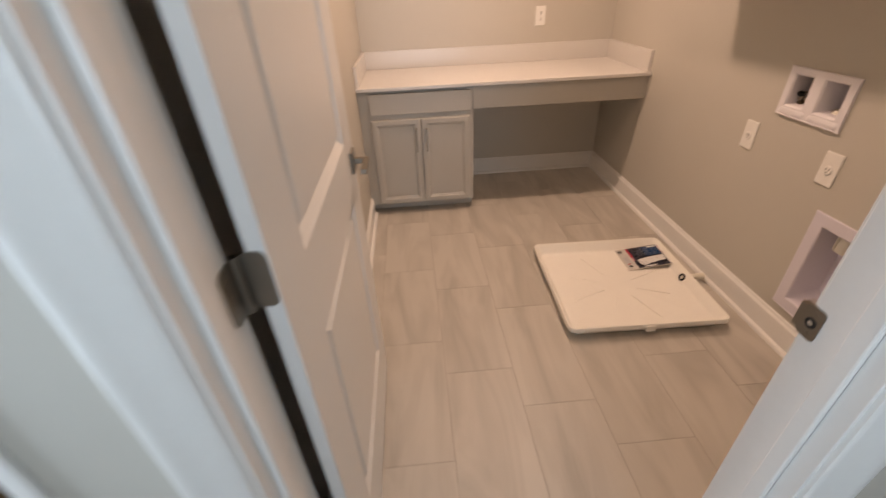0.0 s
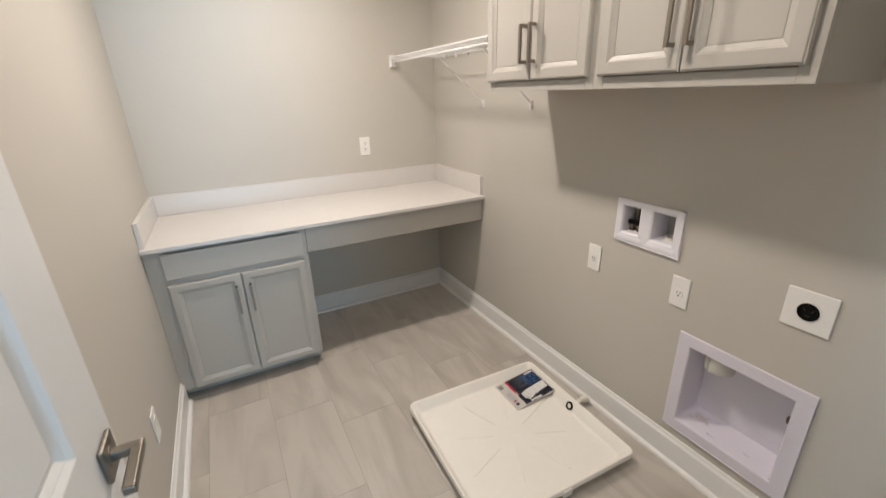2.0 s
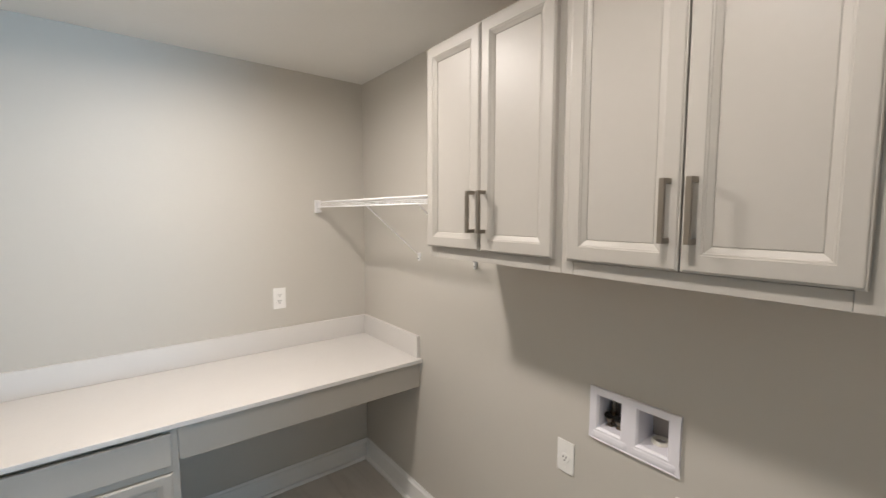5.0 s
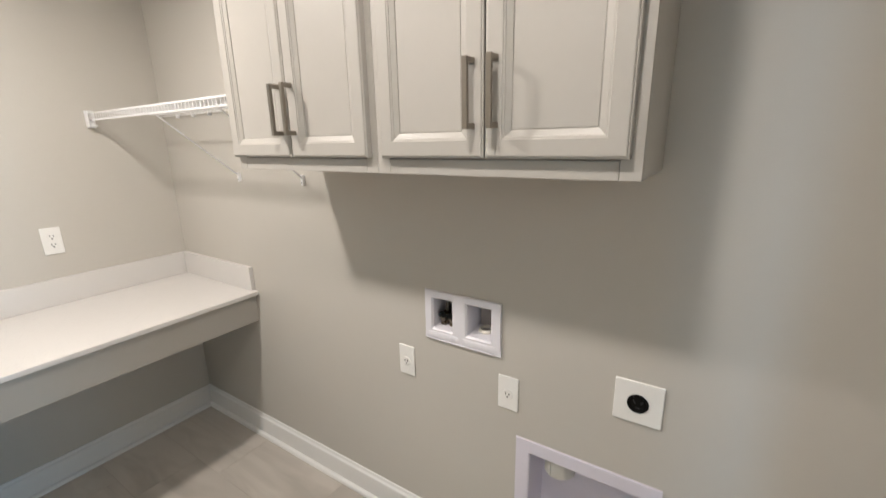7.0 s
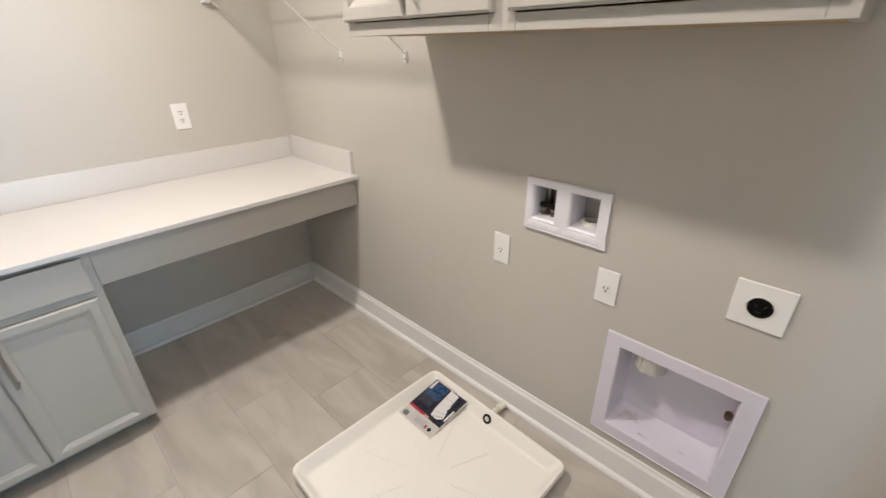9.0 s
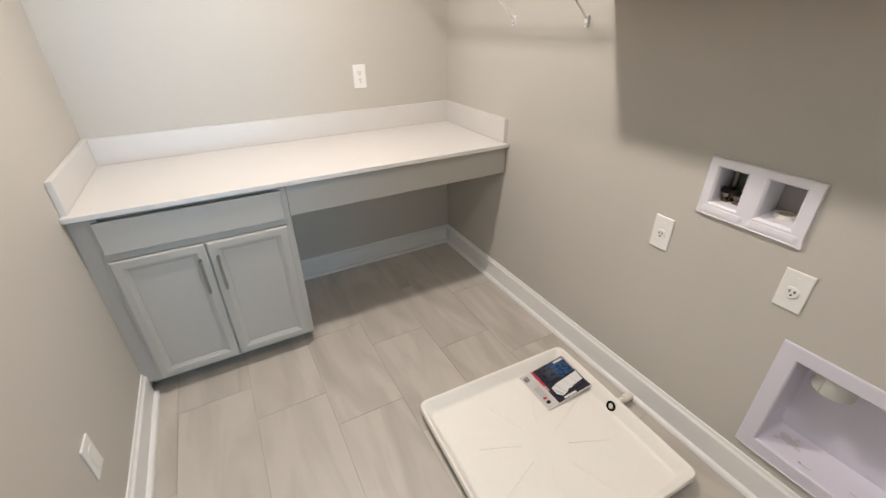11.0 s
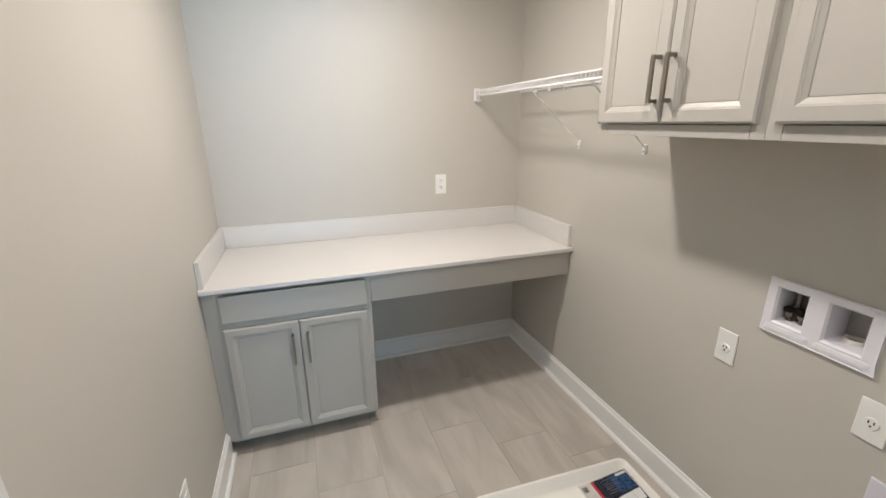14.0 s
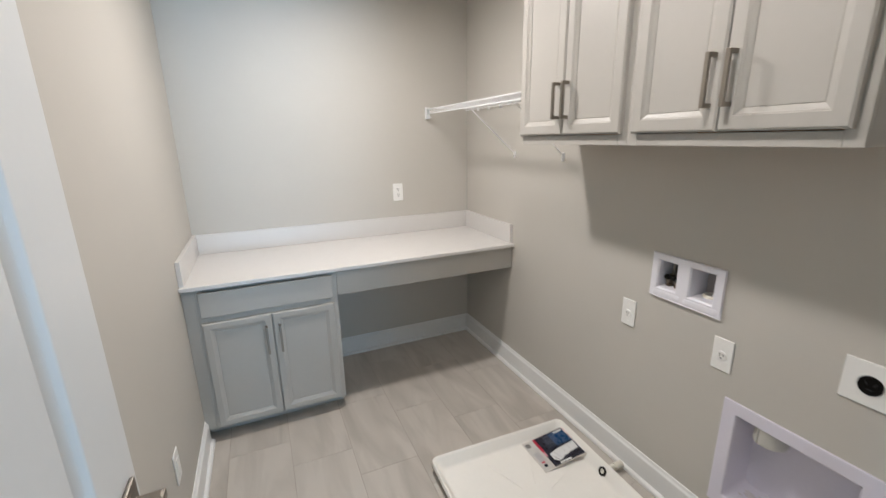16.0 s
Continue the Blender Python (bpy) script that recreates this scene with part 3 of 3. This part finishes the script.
def outlet(m, kind, label):
    o = thing("wall_outlet", m, label, "outlet", "wall outlets")
    part("plate", box(-0.0365, 0.0365, -0.0062, -0.0002, -0.0625, 0.0625, 0.0028, 3), PLATE, o)
    if kind == "duplex":
        receptacle(o, 0.0195)
        receptacle(o, -0.0195)
        part("screw", tube((0, -0.0072, 0), (0, -0.0058, 0), 0.003, 10), PLATE, o)
    elif kind == "single":
        receptacle(o, -0.004, 0.0178)
        for z in (-0.0415, 0.0415):
            part("screw", tube((0, -0.0072, z), (0, -0.0058, z), 0.003, 10), PLATE, o)
    else:
        part("insert", box(-0.0165, 0.0165, -0.0090, -0.0060, -0.0335, 0.0335, 0.0015), PLATE, o)
        for z in (-0.048, 0.048):
            part("screw", tube((0, -0.0072, z), (0, -0.0058, z), 0.003, 10), PLATE, o)
    return o


outlet(pose(0.9795, YB, 1.1935), "duplex", "white duplex outlet on the wall above the counter")
outlet(pose(XR, 1.8655, 0.781, 0, 0, -90), "single", "white single round outlet on the laundry wall")
outlet(pose(XR, 1.4370, 0.781, 0, 0, -90), "single", "white single round outlet on the laundry wall")
outlet(pose(XL, 2.204, 0.386, 0, 0, 90), "decor", "white rectangular insert plate low on the wall")

dryer = thing("dryer_outlet", pose(XR, 1.043, 0.886, 0, 0, -90), "white square plate with a black dryer receptacle", "outlet")
part("plate", box(-0.0640, 0.0640, -0.0072, -0.0002, -0.0650, 0.0650, 0.003, 3), PLATE, dryer)
part("collar", lathe([(0.0285, -0.0068), (0.0325, -0.0085), (0.0345, -0.0068)], 36, m=pose(0, 0, -0.002, -90)), PLATE, dryer, smooth=True)
sock = part("socket", lathe([(0.0, -0.0086), (0.0150, -0.0086), (0.0160, -0.0078), (0.0225, -0.0076), (0.0240, -0.0100), (0.0275, -0.0102), (0.0288, -0.0068)], 36, m=pose(0, 0, -0.002, -90)), BLACK, dryer, "black four-slot socket face", smooth=True)
for a in (30, 150, 270):
    part("slot", box(-0.0016, 0.0016, -0.0094, -0.0085, -0.006, 0.006), SLOT, sock, at=pose(0.012 * math.cos(radians(a)), 0, -0.002 + 0.012 * math.sin(radians(a)), 0, a, 0))

# ---- laundry boxes ----
y0, y1, z0, z1 = W_BOX
wbox = thing("washer_box", pose(XR, y1, z0, 0, 0, -90), "white recessed washer box with two openings", "washer box")
wW, wH = y1 - y0, z1 - z0
OPEN = [(0.028, 0.120, 0.036, 0.162), (0.168, 0.272, 0.036, 0.164)]
face = panelled(wW, wH, 0.0075, [(*o, [(0.006, 0.006), (0.0065, 0.0074)]) for o in OPEN])
bmesh.ops.delete(face, geom=[f for f in face.faces if all(abs(v.co.y - 0.0074) < 1e-5 for v in f.verts) or all(abs(v.co.y - 0.0075) < 1e-5 for v in f.verts)], context="FACES_ONLY")
edge = [e for e in face.edges if all(abs(v.co.y) < 1e-6 for v in e.verts) and (all(v.co.x < 1e-6 for v in e.verts) or all(v.co.x > wW - 1e-6 for v in e.verts) or all(v.co.z < 1e-6 for v in e.verts) or all(v.co.z > wH - 1e-6 for v in e.verts))]
bmesh.ops.bevel(face, geom=edge, offset=0.004, segments=2, profile=0.5, affect="EDGES")
part("frame", face, BOXW, wbox, at=pose(0, -0.0077, 0))


def liner(x0, x1, z0, z1, depth):
    """The inside of a recess, open to the front, with a thin shell."""
    return loft([[(x0, 0, z0), (x1, 0, z0), (x1, 0, z1), (x0, 0, z1)], [(x0, depth, z0 + 0.004), (x1, depth, z0 + 0.004), (x1, depth, z1), (x0, depth, z1)]], cap_first=False)


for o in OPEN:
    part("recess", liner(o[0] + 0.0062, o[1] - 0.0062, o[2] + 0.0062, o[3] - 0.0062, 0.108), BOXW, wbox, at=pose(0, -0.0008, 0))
    # Back coloured darker than the liner, in place of shade in the opening.
    part("back_panel", box(o[0] + 0.0066, o[1] - 0.0066, 0.098, 0.104, o[2] + 0.011, o[3] - 0.0066), RECESS_SHADE, wbox, "back panel coloured taupe for recess shade")
SILL = [(0.0, 0.003), (-0.0030, 0.005), (-0.0044, 0.011), (-0.0044, 0.017), (-0.0030, 0.026), (0.0045, 0.0425), (0.0045, 0.003)]
for x0, x1 in ((0.007, 0.146), (0.150, wW - 0.007)):
    part("sill", loft([[(x, y * f if y < 0 else y, z) for y, z in SILL] for x, f in ((x0, 0.1), (x0 + 0.016, 1.0), (x1 - 0.016, 1.0), (x1, 0.1))]), BOXW, wbox, at=pose(0, -0.0065, 0))
valve = part("valve", tube((0.040, 0.052, 0.064), (0.108, 0.052, 0.064), 0.0125, 14), BRASS, wbox, "tarnished brass washer valve with black lever handles", smooth=True)
for x in (0.056, 0.092):
    part("inlet_pipe", tube((x, 0.062, 0.070), (x, 0.062, 0.155), 0.0085, 14), PULLMETAL, valve, smooth=True)
    part("body", lathe([(0.0, -0.018), (0.0125, -0.018), (0.0165, -0.012), (0.0165, 0.010), (0.011, 0.016), (0.011, 0.026), (0.0, 0.026)], 14, m=pose(x, 0.052, 0.066)), BRASS, valve, smooth=True)
    part("packing_nut", tube((x, 0.026, 0.070), (x, 0.044, 0.068), 0.0115, 6), PULLMETAL, valve)
    part("union_nut", tube((x, 0.046, 0.046), (x, 0.046, 0.060), 0.0145, 6), BRASS, valve)
    part("outlet_thread", tube((x, 0.030, 0.048), (x, 0.046, 0.054), 0.0105, 12), BRASS, valve, smooth=True)
    part("knob", lathe([(0.0, -0.009), (0.010, -0.009), (0.0140, -0.005), (0.0140, 0.004), (0.010, 0.008), (0.0, 0.009)], 10, m=pose(x - 0.004, 0.030, 0.082, -50)), BLACK, valve, "black valve knob")
part("lever", box(0.046, 0.104, 0.018, 0.028, 0.086, 0.093, 0.003), BLACK, valve, at=pose(0, 0, 0, 0, 4, 0))
drain = part("drain_socket", lathe([(0.018, 0.0), (0.018, 0.010), (0.024, 0.012), (0.028, 0.008), (0.030, 0.0)], 24, m=pose(0.216, 0.066, 0.0432)), PVC, wbox, "cream drain socket", smooth=True)
part("bore", lathe([(0.0, 0.002), (0.0182, 0.002)], 24, m=pose(0.216, 0.066, 0.0432)), RECESS_SHADE, drain)

y0, y1, z0, z1 = D_BOX
dW, dH = y1 - y0, z1 - z0
dbox = thing("dryer_box", pose(XR, y1, z0, 0, 0, -90), "lilac-white recessed dryer vent box with duct stub", "dryer box")
face = panelled(dW, dH, 0.0075, [(0.047, dW - 0.047, 0.046, dH - 0.046, [(0.004, 0.004), (0.0045, 0.0074)])])
bmesh.ops.delete(face, geom=[f for f in face.faces if all(abs(v.co.y - 0.0074) < 1e-5 for v in f.verts) or all(abs(v.co.y - 0.0075) < 1e-5 for v in f.verts)], context="FACES_ONLY")
edge = [e for e in face.edges if all(abs(v.co.y) < 1e-6 for v in e.verts) and (all(v.co.x < 1e-6 for v in e.verts) or all(v.co.x > dW - 1e-6 for v in e.verts) or all(v.co.z < 1e-6 for v in e.verts) or all(v.co.z > dH - 1e-6 for v in e.verts))]
bmesh.ops.bevel(face, geom=edge, offset=0.003, segments=2, profile=0.5, affect="EDGES")
part("frame", face, BOX, dbox, at=pose(0, -0.0077, 0))
inner = [(x, z) for x, z in rounded(0.0512, dW - 0.0512, 0.0502, dH - 0.0502, 0.012, 4)]
deep = [(x, z) for x, z in rounded(0.058, dW - 0.058, 0.062, dH - 0.050, 0.030, 4)]
part("recess", loft([[(x, 0.0, z) for x, z in inner], [(x, 0.104, z) for x, z in deep], [(x, 0.119, 0.5 * dH + (z - 0.5 * dH) * 0.95) for x, z in deep]], cap_first=False), BOX, dbox, smooth=True, at=pose(0, -0.0008, 0))
duct = part("duct_stub", lathe([(0.049, 0.0), (0.051, 0.0), (0.051, 0.075), (0.049, 0.075), (0.049, 0.0)], 40, m=pose(0.140, 0.052, dH - 0.112)), DUCT, dbox, "dull pale grey round duct stub", smooth=True)
part("seam", box(0.118, 0.122, 0.001, 0.006, dH - 0.112, dH - 0.052, 0.001), DUCT, duct)
gas = part("gas_stub", tube((dW - 0.078, 0.070, 0.270), (dW - 0.052, 0.070, 0.270), 0.011, 14), BRASS, dbox, "tarnished brass gas stub")
part("nut", tube((dW - 0.074, 0.070, 0.270), (dW - 0.060, 0.070, 0.270), 0.0165, 6), BRASS, gas)
def blot(r1, r2, k):
    """A thin splash with an uneven outline."""
    return loft([[(r1 * math.cos(a) * (1 + 0.22 * math.sin(3 * a + k) + 0.12 * math.sin(7 * a + 2 * k)), r2 * math.sin(a) * (1 + 0.28 * math.cos(2 * a + k) + 0.12 * math.sin(9 * a)), z) for a in (2 * math.pi * i / 36 for i in range(36))] for z in (-0.0010, 0.0004)])


for x, y, r1, r2, k in ((0.108, 0.074, 0.026, 0.017, 1.0), (0.140, 0.062, 0.010, 0.006, 2.2), (0.082, 0.052, 0.007, 0.005, 0.4), (0.128, 0.094, 0.008, 0.004, 3.0), (0.300, 0.040, 0.012, 0.003, 1.7)):
    part("stain", blot(r1, r2, k), STAIN, dbox, "tan texture overspray", at=pose(x, y, 0.0510 + 0.113 * y, 6.5))
part("scuff", box(0.166, 0.200, 0.018, 0.0200, 0.0510, 0.0530), GREYPRINT, dbox)
part("scuff", box(0.164, 0.172, 0.0205, 0.0250, 0.0512, 0.0536), GREYPRINT, dbox)

# ---- washer pan ----
pan = thing("washer_pan", pose(1.029, 1.787, 0.002, 0, 0, -1.9), "cream white plastic washer drain pan on the tile floor", "drain pan")
PW, PD = 0.381, 0.370


def pan_loop(inset, z, r):
    return [(x, y, z) for x, y in rounded(-PW + inset, PW - inset, -PD + inset, PD - inset, r, 6)]


loops = [pan_loop(0.036, 0.0, 0.030), pan_loop(0.018, 0.038, 0.030), pan_loop(0.004, 0.040, 0.034), pan_loop(0.0, 0.043, 0.036), pan_loop(0.0, 0.062, 0.036), pan_loop(0.003, 0.066, 0.034), pan_loop(0.009, 0.066, 0.030), pan_loop(0.014, 0.062, 0.028), pan_loop(0.034, 0.020, 0.034), pan_loop(0.041, 0.013, 0.034), pan_loop(0.053, 0.011, 0.034)]
part("tray", loft(loops), PANW, pan, smooth=True)
for i in range(8):
    a = 22.5 + 45 * i
    length = 0.20 if i % 2 == 0 else 0.165
    part("rib", box(0.095, 0.095 + length, -0.0032, 0.0032, 0.010, 0.0140, 0.0008), PANW, pan, at=pose(0, 0, 0, 0, 0, a))
part("spout_tab", box(-0.022, 0.022, -PD - 0.006, -PD + 0.012, 0.028, 0.060, 0.003), PANW, pan)
ring_m = pose(PW - 0.0295, 0.004, 0.033, 0, -64, 0)
part("drain_ring", lathe([(0.0120, 0.0), (0.0125, 0.005), (0.0190, 0.006), (0.0210, 0.003), (0.0210, 0.0)], 28, m=ring_m), BLACK, pan, "black rubber drain washer", smooth=True)
part("drain_bore", lathe([(0.0, 0.001), (0.0122, 0.001)], 20, m=ring_m), PVC, pan)
pipe = thing("drain_pipe", pose(1.033, 1.790, 0.002, 0, 0, -1.9), "short cream PVC drain stub beside the pan", "pipe")
part("stub", tube((PW - 0.006, 0.004, 0.031), (PW + 0.075, 0.004, 0.031), 0.0135, 20), PVC, pipe, smooth=True)
part("coupling", tube((PW + 0.040, 0.004, 0.031), (PW + 0.084, 0.004, 0.031), 0.0175, 20), PVC, pipe, smooth=True)

# ---- printed package lying in the pan ----
pk = thing("instruction_packet", pose(1.290, 2.002, 0.0300, 0.0, -6.5, -0.8) @ Matrix.Diagonal((1.1, 1.0, 1.0, 1.0)), "navy printed instruction sheet in a clear plastic bag", "packet")
part("bag", box(-0.128, 0.103, -0.103, 0.104, 0.0, 0.0012), FILMBAG, pk, "clear crinkled plastic bag")
card = part("card", box(-0.072, 0.100, -0.098, 0.098, 0.0014, 0.0026), NAVY, pk, "navy printed card")
part("blue_panel", box(0.008, 0.088, 0.004, 0.090, 0.0028, 0.0031), BLUE, card)
part("red_stripe", box(0.095, 0.0995, -0.098, 0.098, 0.0028, 0.0031), RED, card)
part("white_stripe", box(0.0905, 0.094, -0.098, 0.098, 0.0028, 0.0031), PAPER, card)
part("red_stripe", box(-0.0740, -0.062, 0.004, 0.097, 0.0028, 0.0031), RED, card)
part("pink_stripe", box(-0.0735, -0.064, -0.026, 0.003, 0.0028, 0.0031), PINK, card)
part("picture", loft([[(x, y, z) for x, y in ((-0.053, -0.058), (-0.036, -0.080), (-0.010, -0.073), (0.006, -0.062), (0.020, -0.066), (0.034, -0.058), (0.084, -0.055), (0.088, -0.004), (-0.020, -0.012), (-0.052, -0.022))] for z in (0.0028, 0.0032)]), PAPER, card, "white pan picture")
for x0, y0, x1, y1, w in ((-0.050, -0.030, -0.030, -0.078, 0.0016), (-0.030, -0.016, -0.014, -0.076, 0.0008), (-0.006, -0.070, 0.052, -0.058, 0.0014), (0.014, -0.012, 0.020, -0.060, 0.0007), (0.046, -0.010, 0.052, -0.060, 0.0007)):
    part("picture_line", loft([[(x0 - w, y0, z), (x0 + w, y0, z), (x1 + w, y1 + w, z), (x1 - w, y1 - w, z)] for z in (0.0033, 0.0035)]), GREYPRINT, card)
for i in range(7):
    w = (0.062, 0.075, 0.054, 0.066, 0.048, 0.058, 0.042)[i]
    part("text_bar", box(-0.034 + 0.006 * (i % 2), -0.034 + w, 0.080 - 0.0105 * i, 0.0818 - 0.0105 * i, 0.0033, 0.0035), TEXTGREY, card)
part("title_bar", box(0.040, 0.086, 0.080, 0.092, 0.0033, 0.0036), PAPER, card)
part("label_bar", box(-0.040, 0.020, -0.096, -0.086, 0.0033, 0.0036), PAPER, card)
part("panel", box(-0.124, -0.080, -0.094, 0.094, 0.0014, 0.0020), FLAP, pk, "pale grey printed flap")
part("panel_box", box(-0.116, -0.088, -0.040, 0.020, 0.0021, 0.0023), GREYPRINT, pk)
for i in range(9):
    part("barcode_bar", box(-0.120, -0.098, 0.062 + 0.0030 * i, 0.0634 + 0.0030 * i + (0.0006 if i % 3 else 0.0), 0.0021, 0.0023), SLOT, pk)
part("mark", lathe([(0.0, 0.0023), (0.009, 0.0023)], 16, m=pose(-0.104, -0.070, 0)), NAVY, pk)
part("mark", box(-0.112, -0.096, -0.052, -0.042, 0.0021, 0.0023), RED, pk)

# ---- ceiling lights ----
light = thing("ceiling_light", pose(LAMPS[0][0], LAMPS[0][1], ZC), "round white recessed ceiling light, switched on", "ceiling light", "ceiling lights")
part("trim_ring", lathe([(0.070, -0.014), (0.078, -0.016), (0.092, -0.010), (0.095, -0.0005)], 48), TRIM, light, smooth=True)
part("lens", lathe([(0.0, -0.031), (0.035, -0.0305), (0.058, -0.0285), (0.066, -0.025), (0.0695, -0.0145)], 48), LENS, light, "glowing frosted lens", smooth=True)
copy_thing(light, pose(LAMPS[1][0], LAMPS[1][1], ZC))

# ---- hall window ----
window_1 = thing("window_1", pose(0, HALL_S, 0), "white framed hall window", "window", kind="structure")
window_2 = thing("window_2", pose(HALL_W, 0, 0), "white framed side window of the hall", "window", kind="structure")
for y0, y1, z0, z1 in ((WIN_W[0], WIN_W[1], WIN_W[2], WIN_W[2] + 0.05), (WIN_W[0], WIN_W[1], WIN_W[3] - 0.05, WIN_W[3]), (WIN_W[0], WIN_W[0] + 0.05, WIN_W[2] + 0.05, WIN_W[3] - 0.05), (WIN_W[1] - 0.05, WIN_W[1], WIN_W[2] + 0.05, WIN_W[3] - 0.05)):
    part("window_frame", box(-0.09, -0.03, y0, y1, z0, z1, 0.003), TRIM, window_2)
for x0, x1, z0, z1 in ((WIN[0], WIN[1], WIN[2], WIN[2] + 0.05), (WIN[0], WIN[1], WIN[3] - 0.05, WIN[3]), (WIN[0], WIN[0] + 0.05, WIN[2] + 0.05, WIN[3] - 0.05), (WIN[1] - 0.05, WIN[1], WIN[2] + 0.05, WIN[3] - 0.05)):
    part("window_frame", box(x0, x1, -0.09, -0.03, z0, z1, 0.003), TRIM, window_1)

# ---- tiled floor ----
TW, TL, GAPW = 0.2945, 0.5875, 0.0016
floor = mesh_object("floor", box(XL - 0.02, XR + 0.02, YS0 + 0.085, YB + 0.02, -0.05, -0.0012), GROUT)
tagged(floor, "pale greige porcelain tile floor with thin grout", "floor", kind="structure")
X0, Y0 = 0.0500, 1.3010


def tile_mesh(w, l):
    bm = box(-w / 2, w / 2, -l / 2, l / 2, -0.012, 0.0, 0.0)
    top = [e for e in bm.edges if all(v.co.z > -1e-6 for v in e.verts)]
    bmesh.ops.bevel(bm, geom=top, offset=0.0005, segments=1, profile=0.5, affect="EDGES")
    bmesh.ops.recalc_face_normals(bm, faces=bm.faces)
    me = bpy.data.meshes.new("tile")
    bm.to_mesh(me)
    bm.free()
    me.materials.append(TILE)
    return me


shapes = {}
for col in range(-2, 6):
    x0, x1 = max(X0 + TW * col, XL), min(X0 + TW * (col + 1), XR)
    if x1 - x0 < 0.01:
        continue
    start = Y0 - col * TL / 3
    for row in range(-8, 9):
        y0, y1 = max(start + TL * row, YS0 + 0.086), min(start + TL * (row + 1), YB)
        if y1 - y0 < 0.01:
            continue
        w, l = round(x1 - x0 - GAPW, 4), round(y1 - y0 - GAPW, 4)
        me = shapes.get((w, l)) or shapes.setdefault((w, l), tile_mesh(w, l))
        t = new("tile", me)
        t.parent = floor
        t.matrix_local = pose((x0 + x1) / 2, (y0 + y1) / 2, 0)
